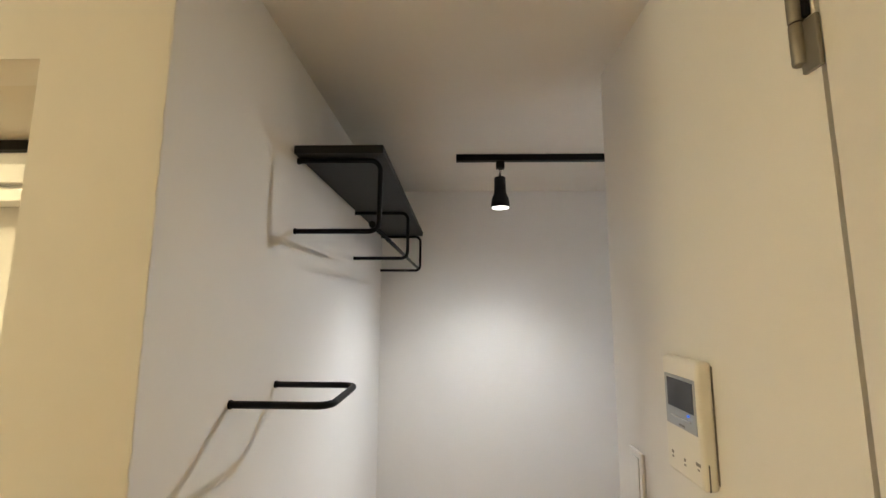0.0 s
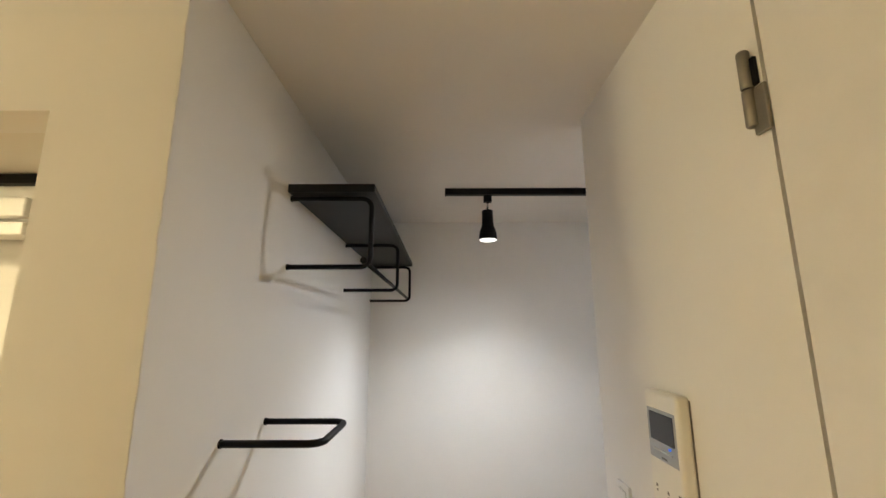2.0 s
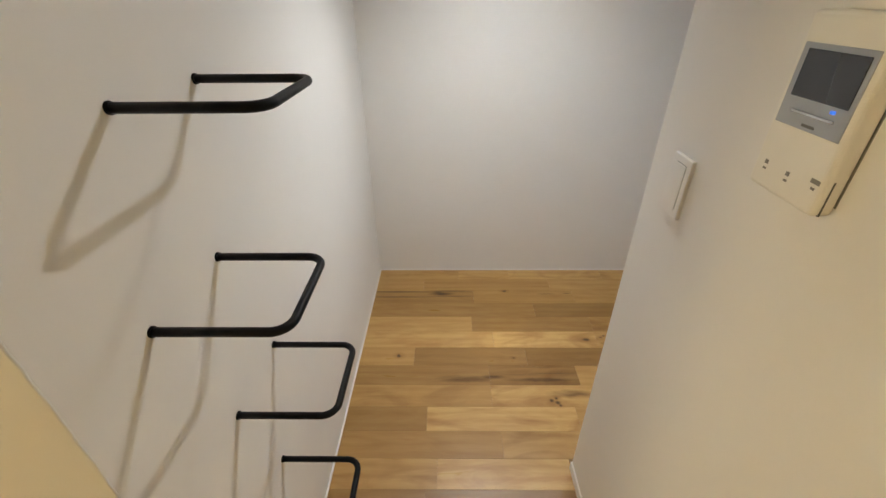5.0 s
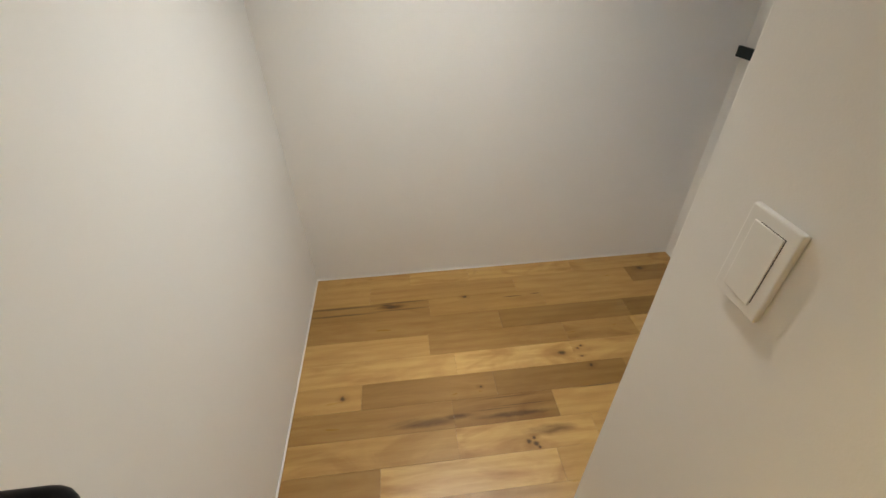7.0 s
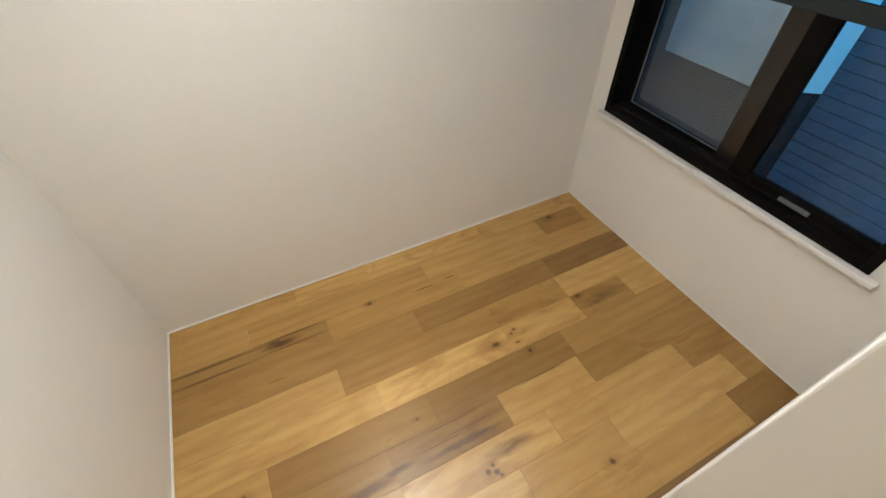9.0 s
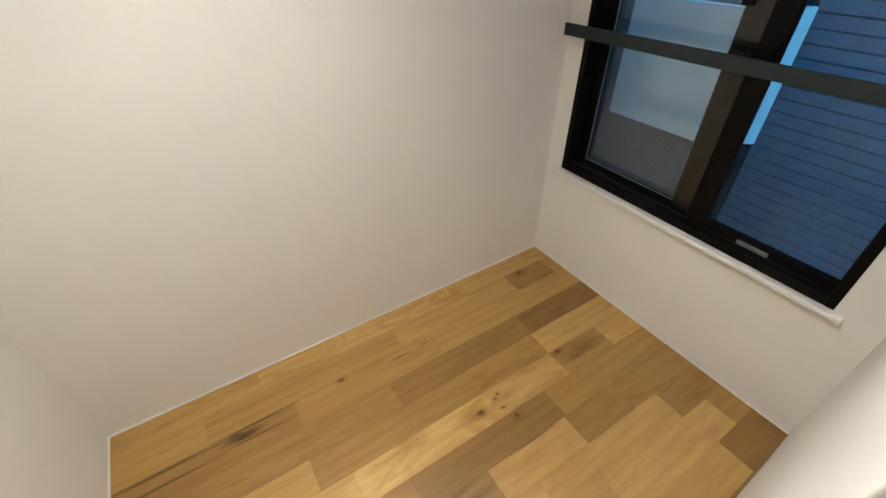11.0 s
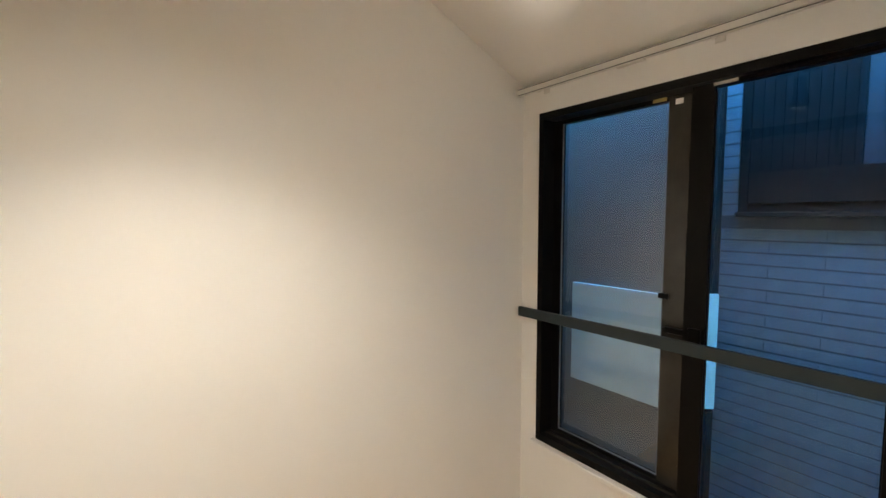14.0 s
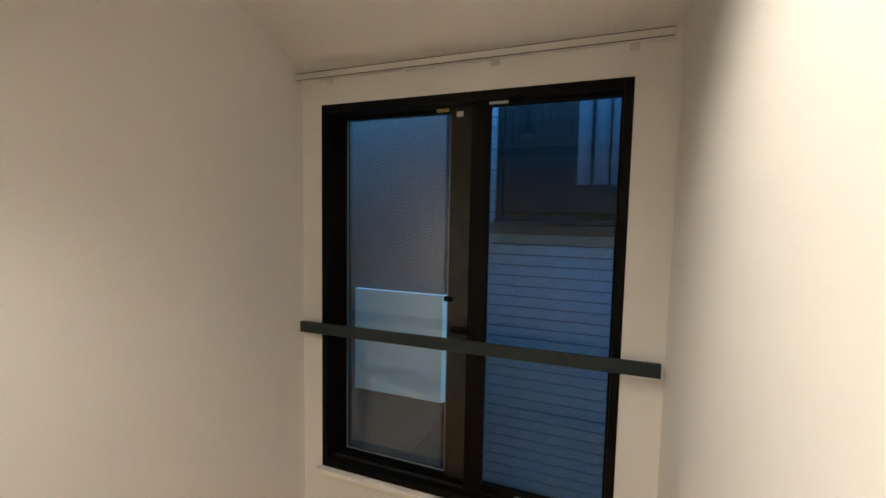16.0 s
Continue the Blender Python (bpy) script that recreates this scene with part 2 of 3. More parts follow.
    link(m, spots(KNOTS), dark.inputs[0])
    c = blend(c, dark.outputs[0], (0.062, 0.030, 0.012))
    thin = node(m, "ShaderNodeMath")
    thin.operation = 'MULTIPLY'
    thin.inputs[1].default_value = 0.8
    link(m, spots(CRACKS, 0.02, 0.0025, 1.15), thin.inputs[0])
    c = blend(c, thin.outputs[0], (0.085, 0.042, 0.016))
    link(m, c, shaded(m).inputs["Base Color"])
    link(m, span(figure, 0.3, 0.7, 0.27, 0.40), shaded(m).inputs["Roughness"])
    bumped(m, pores, 0.12, 0.0006)


build_oak()
JOINT = material("dark_floor_joint", (0.25, 0.145, 0.055), 0.7)


# ---- shapes ----
def box(bm, x0, x1, y0, y1, z0, z1, bevel=0.0, segments=2):
    made = bmesh.ops.create_cube(bm, size=1, matrix=Matrix.Translation(((x0 + x1) / 2, (y0 + y1) / 2, (z0 + z1) / 2)) @ Matrix.Diagonal((x1 - x0, y1 - y0, z1 - z0, 1)))
    if bevel:
        edges = list({e for v in made["verts"] for e in v.link_edges})
        bmesh.ops.bevel(bm, geom=edges, offset=bevel, segments=segments, profile=0.5, affect='EDGES')
    return bm


def solid(*boxes, bevel=0.0, segments=2):
    bm = bmesh.new()
    for b in boxes:
        box(bm, *b, bevel=bevel, segments=segments)
    return bm


def prism(points, z0, z1, corners=(), radius=0.004):
    """An upright solid over a plan, with some of its upright edges softened."""
    bm = bmesh.new()
    low = [bm.verts.new((x, y, z0)) for x, y in points]
    high = [bm.verts.new((x, y, z1)) for x, y in points]
    n = len(points)
    bm.faces.new(low[::-1])
    bm.faces.new(high)
    for i in range(n):
        bm.faces.new((low[i], low[(i + 1) % n], high[(i + 1) % n], high[i]))
    edges = [bm.edges.get((low[i], high[i])) for i in corners]
    if edges:
        bmesh.ops.bevel(bm, geom=edges, offset=radius, segments=3, profile=0.5, affect='EDGES')
    return bm


def prism_y(points, y0, y1):
    """A solid with an x-z outline that runs from y0 to y1."""
    bm = bmesh.new()
    a = [bm.verts.new((x, y0, z)) for x, z in points]
    b = [bm.verts.new((x, y1, z)) for x, z in points]
    n = len(points)
    bm.faces.new(a)
    bm.faces.new(b[::-1])
    for i in range(n):
        bm.faces.new((a[i], a[(i + 1) % n], b[(i + 1) % n], b[i]))
    return bm


def rounded(points, radius, steps=6):
    """A polyline with its inner corners rounded."""
    pts = [Vector(p) for p in points]
    out = [pts[0]]
    for a, b, c in zip(pts, pts[1:], pts[2:]):
        u, v = (a - b).normalized(), (c - b).normalized()
        half = u.angle(v) / 2
        cut = radius / math.tan(half)
        centre = b + (u + v).normalized() * (radius / math.sin(half))
        s, e = b + u * cut - centre, b + v * cut - centre
        for i in range(steps + 1):
            out.append(centre + (s * (1 - i / steps) + e * (i / steps)).normalized() * radius)
    out.append(pts[-1])
    return out


def tube(points, radius, sides=12, bm=None):
    """A round bar along a line of points, closed at its ends."""
    bm = bm or bmesh.new()
    pts = [Vector(p) for p in points]
    tangents = [(pts[min(i + 1, len(pts) - 1)] - pts[max(i - 1, 0)]).normalized() for i in range(len(pts))]
    side = tangents[0].orthogonal().normalized()
    rings = []
    for p, t in zip(pts, tangents):
        side = (side - t * side.dot(t)).normalized()
        up = t.cross(side)
        rings.append([bm.verts.new(p + (side * math.cos(a) + up * math.sin(a)) * radius) for a in (2 * math.pi * k / sides for k in range(sides))])
    for r, s in zip(rings, rings[1:]):
        for k in range(sides):
            f = bm.faces.new((r[k], r[(k + 1) % sides], s[(k + 1) % sides], s[k]))
            f.smooth = True
    bm.faces.new(rings[0][::-1])
    bm.faces.new(rings[-1])
    return bm


def lathe(profile, m, sides=28, bm=None):
    """A turned solid: rows of (radius, height) along the z axis of m."""
    bm = bm or bmesh.new()
    rings = []
    for r, z in profile:
        rings.append([bm.verts.new(m @ Vector((r * math.cos(a), r * math.sin(a), z))) for a in (2 * math.pi * k / sides for k in range(sides))])
    for r, s in zip(rings, rings[1:]):
        for k in range(sides):
            f = bm.faces.new((r[k], r[(k + 1) % sides], s[(k + 1) % sides], s[k]))
            f.smooth = True
    bm.faces.new(rings[0][::-1])
    bm.faces.new(rings[-1])
    return bm


def part(name, bm, mat, parent=None, label=""):
    bmesh.ops.recalc_face_normals(bm, faces=bm.faces)
    me = bpy.data.meshes.new(name)
    bm.to_mesh(me)
    bm.free()
    me.materials.append(mat)
    ob = new(name, me)
    if parent:
        ob.parent = parent
        ob.matrix_parent_inverse = parent.matrix_basis.inverted()
    if label:
        ob["label"] = label
    return ob


def empty(name, at, **tags):
    ob = new(name)
    ob.empty_display_size = 0.05
    ob.matrix_basis = Matrix.Translation(at)
    return tagged(ob, **tags)


def structure(name, bm, mat, label, category):
    return tagged(part(name, bm, mat), label=label, category=category, kind="structure")


# ---- structure ----
H = 2.39
XR, XE, YN, YC, YP = 0.932, 2.064, -1.362, -2.118, -2.0
WY0, WY1, WZ0, WZ1 = -1.205, -0.092, 0.534, 1.995
structure("wall_west", prism([(0, 0), (0, YP), (-0.22, YP), (-0.22, -1.917), (-0.08, -1.917), (-0.08, 0)], 0, H, (1,)), PAPER, "white wallpapered wall carrying the black shelf and rails", "wall")
edge_rng = random.Random(3)
edge_line = [(edge_rng.uniform(-0.0026, -0.0004), YP + edge_rng.uniform(0.0004, 0.0028), 0.01 + i * 0.0225) for i in range(106)]
part("paper_edge", tube(edge_line, 0.0024, 7), PAPER, bpy.data.objects["wall_west"], "uneven wallpaper edge")
structure("wall_lintel", solid((-2.4, -0.22, YP, -1.917, 2.066, H)), PAPER, "white wallpapered lintel over the bedroom opening", "wall")
structure("wall_north", solid((-0.08, XE + 0.15, 0, 0.1, 0, H)), PAPER, "plain white wallpapered back wall of the alcove", "wall")
structure("wall_east", solid((XE, XE + 0.15, -1.44, WY0, 0, H), (XE, XE + 0.15, WY1, 0, 0, H), (XE, XE + 0.15, WY0, WY1, 0, WZ0), (XE, XE + 0.15, WY0, WY1, WZ1, H)), PAPER, "white wallpapered wall around the black window", "wall")
structure("wall_intercom", prism([(XR, YC), (XR, YN), (XE, YN + 0.034), (XE, YN - 0.1), (XR + 0.1, YN - 0.1), (XR + 0.1, YC)], 0, H, (1,), 0.003), PAPER, "white wallpapered wall with intercom and switch, turning into the alcove", "wall")
structure("wall_door_side", solid((XR, XR + 0.1, -2.93, YC - 0.001, 2.352, H), (XR, XR + 0.1, -4.6, -2.93, 0, H)), PAPER, "white wallpapered wall around the tall door", "wall")
structure("wall_rear", solid((-2.4, XR + 0.1, -4.7, -4.6, 0, H)), PAPER, "plain white wall closing the kitchen", "wall")
structure("wall_kitchen", solid((-2.5, -2.4, -4.7, -0.6, 0, H)), PAPER, "plain white wall at the kitchen side", "wall")
structure("wall_bedroom", solid((-2.4, -0.08, -0.7, -0.6, 0, H)), PAPER, "plain white wall of the adjoining room", "wall")
structure("wall_behind_door", solid((XR + 0.101, XR + 0.15, -3.2, -1.45, 0, H)), PAPER, "plain white wall behind the closed door", "wall")
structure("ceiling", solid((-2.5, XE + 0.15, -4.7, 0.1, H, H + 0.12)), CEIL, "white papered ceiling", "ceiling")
# The slope takes the paler wall paper, so that it looks better lit.
structure("ceiling_slope", prism_y([(1.45, H), (XE, H - 0.262), (XE, H)], YN - 0.03, 0.0), PAPER, "white papered ceiling sloping down to the window wall", "ceiling")
structure("floor", solid((-2.5, XE + 0.15, -4.7, 0.1, -0.15, -0.0025)), JOINT, "light oak plank floor", "floor")

T = 0.006
for name, b in (("baseboard_north", (0, XE, -T, 0, 0, 0.007)), ("baseboard_west", (0, T, YP + 0.004, -T, 0, 0.007)), ("baseboard_east", (XE - 0.004, XE, YN + 0.034, -T, 0, 0.006)),
                ("baseboard_intercom", (XR - T, XR, YC, YN, 0, 0.04)), ("baseboard_pier", (-0.22, 0, YP - T, YP, 0, 0.04))):
    structure(name, solid(b, bevel=0.001, segments=1), TRIM, "slim white skirting strip along the floor", "skirting")

# ---- door with its hinge ----
door = empty("door_1", (XR, YC - 0.4, 0), label="tall flush white door, closed, hinged beside the intercom wall", category="door", kind="structure")
part("door_leaf", solid((XR - 0.001, XR + 0.036, -2.925, YC - 0.0075, 0.008, 2.347), bevel=0.0015), DOORSKIN, door)
# The jamb's grey holds the shade inside the door gap.
part("door_jamb", solid((XR + 0.012, XR + 0.095, YC - 0.0072, YC - 0.0003, 0, 2.35)), GAPDARK, door, "jamb in the gap, in a shadow grey")
hz, hy, hx = 2.037, -2.098, XR - 0.0085
hinge = part("hinge", lathe([(0.0078, 0.002), (0.0088, 0.004), (0.0088, 0.062), (0.0075, 0.064)], Matrix.Translation((hx, hy, hz))), SATIN, door, "satin nickel hinge barrel")
part("lower_knuckle", lathe([(0.0075, -0.058), (0.0088, -0.056), (0.0088, -0.002), (0.0078, 0.0)], Matrix.Translation((hx, hy, hz))), SATIN, hinge)
part("hinge_leaf", solid((XR - 0.0075, XR - 0.0012, hy - 0.028, hy, hz - 0.072, hz - 0.001), bevel=0.0015), SATIN, hinge)
# Black block in place of the dark recess between barrel and leaf.
part("recess_shade", solid((XR - 0.007, XR - 0.001, hy - 0.016, hy, hz + 0.004, hz + 0.048), bevel=0.001), BLACK, hinge, "black block standing for the shaded recess beside the barrel")

# ---- window ----
win = empty("window_1", (XE, -0.65, WZ0), label="black aluminium two-sash sliding window at dusk", category="window", kind="structure")
F0, F1 = XE - 0.004, XE + 0.11
part("window_frame", solid((F0, F1, WY1 - 0.026, WY1, WZ0, WZ1), (F0, F1, WY0, WY0 + 0.026, WZ0, WZ1), (F0, F1, WY0 + 0.026, WY1 - 0.026, WZ1 - 0.030, WZ1), (F0, F1, WY0 + 0.026, WY1 - 0.026, WZ0, WZ0 + 0.030), bevel=0.0015), SASH, win)
part("window_track", solid((F0 + 0.035, F0 + 0.039, WY0 + 0.027, WY1 - 0.027, WZ0 + 0.030, WZ0 + 0.040), (F0 + 0.078, F0 + 0.082, WY0 + 0.027, WY1 - 0.027, WZ0 + 0.030, WZ0 + 0.040)), SASHGLOSS, win)


def sash(name, x, y0, y1, stile0, stile1, top, bottom, mat1, glass, seal):
    z0, z1 = WZ0 + 0.036, WZ1 - 0.024
    s = part(name, solid((x, x + 0.03, y1 - stile1, y1, z0, z1), (x, x + 0.03, y0 + stile0, y1 - stile1, z1 - top, z1), (x, x + 0.03, y0 + stile0, y1 - stile1, z0, z0 + bottom), bevel=0.0012), SASH, win)
    part("meeting_stile" if mat1 else "stile", solid((x, x + 0.03, y0, y0 + stile0, z0, z1), bevel=0.0012), mat1 or SASH, s)
    g = 0.0035
    a, b, c, d = y0 + stile0, y1 - stile1, z0 + bottom, z1 - top
    part("gasket", solid((x + 0.006, x + 0.012, a, a + (0.005 if mat1 else g), c, d), (x + 0.006, x + 0.012, b - g, b, c, d), (x + 0.006, x + 0.012, a + 0.0052, b - g, c, c + g)), seal, s)
    pane = part("pane", solid((x + 0.013, x + 0.018, a - 0.001, b + 0.001, c - 0.001, d + 0.001)), glass, s)
    pane.visible_shadow = False
    return s


outer_sash = sash("outer_sash", XE + 0.070, -0.722, WY1 - 0.020, 0.118, 0.045, 0.022, 0.014, SASHGLOSS, COATED, GASKET)
inner_sash = sash("inner_sash", XE + 0.028, WY0 + 0.010, -0.694, 0.020, 0.066, 0.018, 0.030, None, GLASS, SASH)
lock = part("crescent_lock", solid((XE + 0.012, XE + 0.028, -0.752, -0.714, 1.130, 1.180), bevel=0.003), SASH, inner_sash, "black crescent lock")
part("lock_lever", solid((XE + 0.030, XE + 0.050, -0.700, -0.628, 1.143, 1.163), bevel=0.004), SASH, lock)
part("lock_catch", solid((XE + 0.056, XE + 0.070, -0.628, -0.592, 1.256, 1.276), bevel=0.0045), SASH, outer_sash, "small dark catch")
part("sash_pull", solid((XE + 0.020, XE + 0.028, -0.985, -0.885, WZ0 + 0.040, WZ0 + 0.055), bevel=0.002), GASKET, inner_sash, "grey pull plate on the bottom rail")
part("frame_sticker", solid((XE + 0.0690, XE + 0.070, -0.595, -0.547, WZ1 - 0.043, WZ1 - 0.027)), STICKERGOLD, outer_sash, "gold sticker")
part("sash_sticker", solid((XE + 0.0272, XE + 0.028, -0.822, -0.756, WZ1 - 0.040, WZ1 - 0.0305)), STICKERWHITE, win, "white sticker")
part("stile_sticker", solid((XE + 0.0692, XE + 0.070, -0.650, -0.625, WZ1 - 0.062, WZ1 - 0.044)), STICKERWHITE, outer_sash, "white sticker")
structure("window_sill", solid((XE - 0.026, XE, WY0 - 0.032, WY1 + 0.018, WZ0 - 0.022, WZ0 - 0.003), bevel=0.003), TRIM, "white painted window sill trim", "window sill")

# ---- grey bar in front of the window ----
bar = empty("window_bar", (XE, -0.66, 1.12), label="dark grey flat steel guard bar across the window", category="guard bar")
flat = solid((XE - 0.046, XE - 0.032, -1.313, -0.018, 1.100, 1.143), bevel=0.0015)
for v in flat.verts:
    v.co.z += (-0.018 - v.co.y) * 0.0065
part("bar", flat, BARGREY, bar)
for y in (-1.27, -0.058):
    part("bar_bracket", solid((XE - 0.032, XE, y - 0.010, y + 0.010, 1.106, 1.126), bevel=0.002), BARGREY, bar)

# ---- curtain rail ----
rail = empty("curtain_rail", (XE, -0.66, 2.08), label="slim white double-lipped curtain rail above the window", category="curtain rail")
part("rail_track", solid((XE - 0.064, XE - 0.040, -1.305, -0.012, 2.0795, 2.0985), (XE - 0.061, XE - 0.043, -1.304, -0.013, 2.0755, 2.0795), (XE - 0.061, XE - 0.043, -1.304, -0.013, 2.0985, 2.1025), bevel=0.001), RAILPAINT, rail)
for y in (-1.301, -0.016):
    part("end_cap", solid((XE - 0.066, XE - 0.038, y - 0.005, y + 0.005, 2.0735, 2.1045), bevel=0.003), RAILPAINT, rail)
for y in (-1.20, -0.78, -0.13):
    part("rail_bracket", solid((XE - 0.058, XE, y - 0.014, y + 0.014, 2.1028, 2.1065), (XE - 0.006, XE, y - 0.014, y + 0.014, 2.072, 2.1028), bevel=0.001), RAILPAINT, rail)
# Solid dark strips laid on the lips as the rail's shadow gaps.
for z in (2.1008, 2.0772):
    part("rail_shadow_line", solid((XE - 0.0622, XE - 0.0608, -1.295, -0.022, z - 0.0014, z + 0.0014)), GREYMARK, rail, "thin dark strip drawn as the rail's shadow line")
for y in (-0.78, -0.13):
    part("runner", solid((XE - 0.056, XE - 0.048, y - 0.008, y + 0.008, 2.0690, 2.0753), bevel=0.002), RAILPAINT, rail, "small white curtain runner")
part("rail_joiner", solid((XE - 0.0635, XE - 0.041, -0.575, -0.475, 2.0690, 2.0753), bevel=0.002), RAILPAINT, rail)

# ---- track and spotlights ----
track = empty("lighting_track", (0.48, -0.66, H), label="black ceiling lighting track", category="lighting track")
part("track_profile", solid((0.479, 1.44, -0.676, -0.644, H - 0.032, H), bevel=0.0015), BLACK, track)
part("track_end_cap", solid((0.472, 0.479, -0.677, -0.643, H - 0.033, H), bevel=0.001), BLACK, track)


def spotlight(head, aim, label):
    s = empty("spotlight", (head.x, -0.66, H - 0.032), label=label, category="spotlight", group="spotlights on the track")
    part("adapter", solid((head.x - 0.020, head.x + 0.020, -0.674, -0.646, H - 0.070, H - 0.0325), bevel=0.003), BLACK, s)
    part("stem", tube([(head.x, -0.66, H - 0.0695), (head.x, -0.66, H - 0.085), head - aim * 0.004], 0.0055, 10), CHROME, s, "bright metal swivel stem")
    m = Matrix.Translation(head) @ aim.to_track_quat('Z', 'Y').to_matrix().to_4x4()
    body = part("head", lathe([(0.020, 0.0), (0.0275, 0.004), (0.0285, 0.062), (0.030, 0.082), (0.042, 0.115), (0.0455, 0.150), (0.0455, 0.156), (0.0425, 0.156), (0.040, 0.146)], m), BLACK, s, "black bottle-shaped spotlight head")
    part("lens", lathe([(0.0415, 0.148), (0.0415, 0.1555), (0.034, 0.1558), (0.012, 0.1560)], m), LENS, body, "lit frosted lens")
    return s


spotlight(HEAD_A, AIM_A, "small black spotlight, lit, pointing down from the track")
spotlight(HEAD_B, AIM_B, "small black spotlight, lit, tilted down towards the entrance")

# ---- shelf with brackets and hanging rod ----
shelf = empty("wall_shelf", (0, -0.75, 2.08), label="dark grey wall shelf on bent black steel brackets", category="shelf")
part("board", solid((0.003, 0.262, -1.484, -0.025, 2.0945, 2.119), bevel=0.002), CHARCOAL, shelf)
for y in (-1.442, -0.727, -0.040):
    line = rounded([(0.0, y, 2.0855), (0.248, y, 2.0855), (0.248, y, 1.874), (0.0, y, 1.874)], 0.030)
    br = part("bracket", tube(line, 0.0078), BLACK, shelf)
    for z in (2.0855, 1.874):
        part("end_collar", tube([(0, y, z), (0.004, y, z)], 0.0095), BLACK, br)
rod = part("hanging_rod", tube([(0.231, -1.452, 1.891), (0.231, -0.032, 1.891)], 0.0075), BLACK, shelf, "black rod along the bracket corners")
part("rod_cap", tube([(0.231, -1.460, 1.891), (0.231, -1.444, 1.891)], 0.010), BLACK, rod)


# ---- U-shaped wall rails ----
def wall_rail(y0, y1, z, label):
    r = empty("wall_rail", (0, y0, z), label=label, category="wall rail", group="bent rails on the left wall")
    line = rounded([(0.0, y0, z), (0.212, y0, z), (0.212, y1, z), (0.0, y1, z)], 0.032)
    part("rail_bar", tube(line, 0.0078), BLACK, r)
    for y in (y0, y1):
        part("end_collar", tube([(0, y, z), (0.004, y, z)], 0.0095), BLACK, r)


wall_rail(-1.736, -1.514, 1.456, "black steel U-shaped rail fixed high on the white wall")
wall_rail(-1.833, -1.620, 1.145, "black steel U-shaped rail fixed at mid height on the wall")
wall_rail(-1.732, -1.520, 0.810, "black steel U-shaped rail fixed low on the white wall")
wall_rail(-1.850, -1.640, 0.500, "black steel U-shaped rail fixed lowest on the white wall")

# ---- intercom ----
ic = empty("intercom", (XR, -1.78, 1.45), label="ivory video intercom with dark screen and three buttons", category="intercom")
I0 = XR - 0.029
part("body", solid((I0, XR - 0.0008, -1.838, -1.711, 1.341, 1.564), bevel=0.008, segments=4), PLASTIC, ic)
part("back_plate", solid((XR - 0.0012, XR, -1.8365, -1.719, 1.353, 1.556)), KEYPRINT, ic, "grey back plate")
bezel = part("screen_bezel", solid((I0 - 0.0012, I0 + 0.004, -1.829, -1.721, 1.432, 1.529), bevel=0.001), SILVER, ic, "silver screen surround")
part("screen", solid((I0 - 0.0020, I0 + 0.002, -1.8225, -1.731, 1.4675, 1.5225), bevel=0.0006), SCREEN, bezel, "dark glossy display")
part("talk_button", solid((I0 - 0.0036, I0 - 0.001, -1.812, -1.743, 1.4495, 1.4535), bevel=0.001), CHROME, bezel, "bright talk button")
part("indicator", solid((I0 - 0.0042, I0 - 0.001, -1.808, -1.8035, 1.4600, 1.4635)), BLUELED, bezel, "small blue indicator light")
part("maker_mark", solid((I0 - 0.0016, I0, -1.789, -1.768, 1.4365, 1.4400)), GREYMARK, bezel)
for y, w, z in ((-1.736, 0.006, 1.3785), (-1.779, 0.006, 1.3765), (-1.824, 0.014, 1.3835)):
    k = part("key_mark", solid((I0 - 0.0006, I0 + 0.002, y - w / 2, y + w / 2, z - 0.0028, z + 0.0028)), KEYPRINT, ic, "grey printed key symbol")
    part("key_caption", solid((I0 - 0.0006, I0 + 0.002, y - 0.003, y + 0.003, z - 0.0105, z - 0.0075)), KEYPRINT, k)
part("handset_slot", solid((XR - 0.0195, XR - 0.0170, -1.8383, -1.832, 1.343, 1.388)), GREYMARK, ic, "narrow slot in the side")

# ---- light switch ----
sw = empty("light_switch", (XR, -1.497, 1.24), label="white wide-rocker light switch on the wall", category="light switch")
part("switch_plate", solid((XR - 0.0088, XR, -1.534, -1.461, 1.178, 1.303), bevel=0.0025, segments=3), WHITEPLASTIC, sw)
# Dark sheet on the plate paints the gap's shade, near side and top only.
part("rocker_edge_shade", solid((XR - 0.0090, XR - 0.005, -1.5190, -1.482, 1.197, 1.2885)), GREYMARK, sw, "dark strip as the shaded gap at two sides of the rocker")
part("rocker", solid((XR - 0.0104, XR - 0.004, -1.5177, -1.4740, 1.1925, 1.2875), bevel=0.0012), WHITEPLASTIC, sw)

# ---- low wall outlet behind the corner ----
outlet = empty("cable_plate", (XE, -1.312, 0.276), label="tiny white cable outlet low beside the window", category="outlet")
part("plate", solid((XE - 0.006, XE, -1.320, -1.304, 0.276, 0.294), bevel=0.002), WHITEPLASTIC, outlet)

# ---- adjoining room ----
ac = empty("air_conditioner", (-1.8, -0.7, 2.1), label="white wall-mounted air conditioner under the ceiling", category="air conditioner")
part("casing", solid((-2.15, -1.372, -0.875, -0.70, 2.272, 2.338), (-2.15, -1.372, -0.86, -0.70, 2.165, 2.272), bevel=0.008, segments=3), WHITEPLASTIC, ac)
part("front_panel", solid((-2.145, -1.366, -0.925, -0.876, 2.180, 2.270), bevel=0.010, segments=3), WHITEPLASTIC, ac)
part("top_grille", solid((-2.13, -1.36, -0.905, -0.72, 2.339, 2.384), bevel=0.003), BLACK, ac, "dark top intake grille")
part("outlet_flap", solid((-2.12, -1.385, -0.90, -0.78, 2.104, 2.163), bevel=0.006), TRIM, ac)

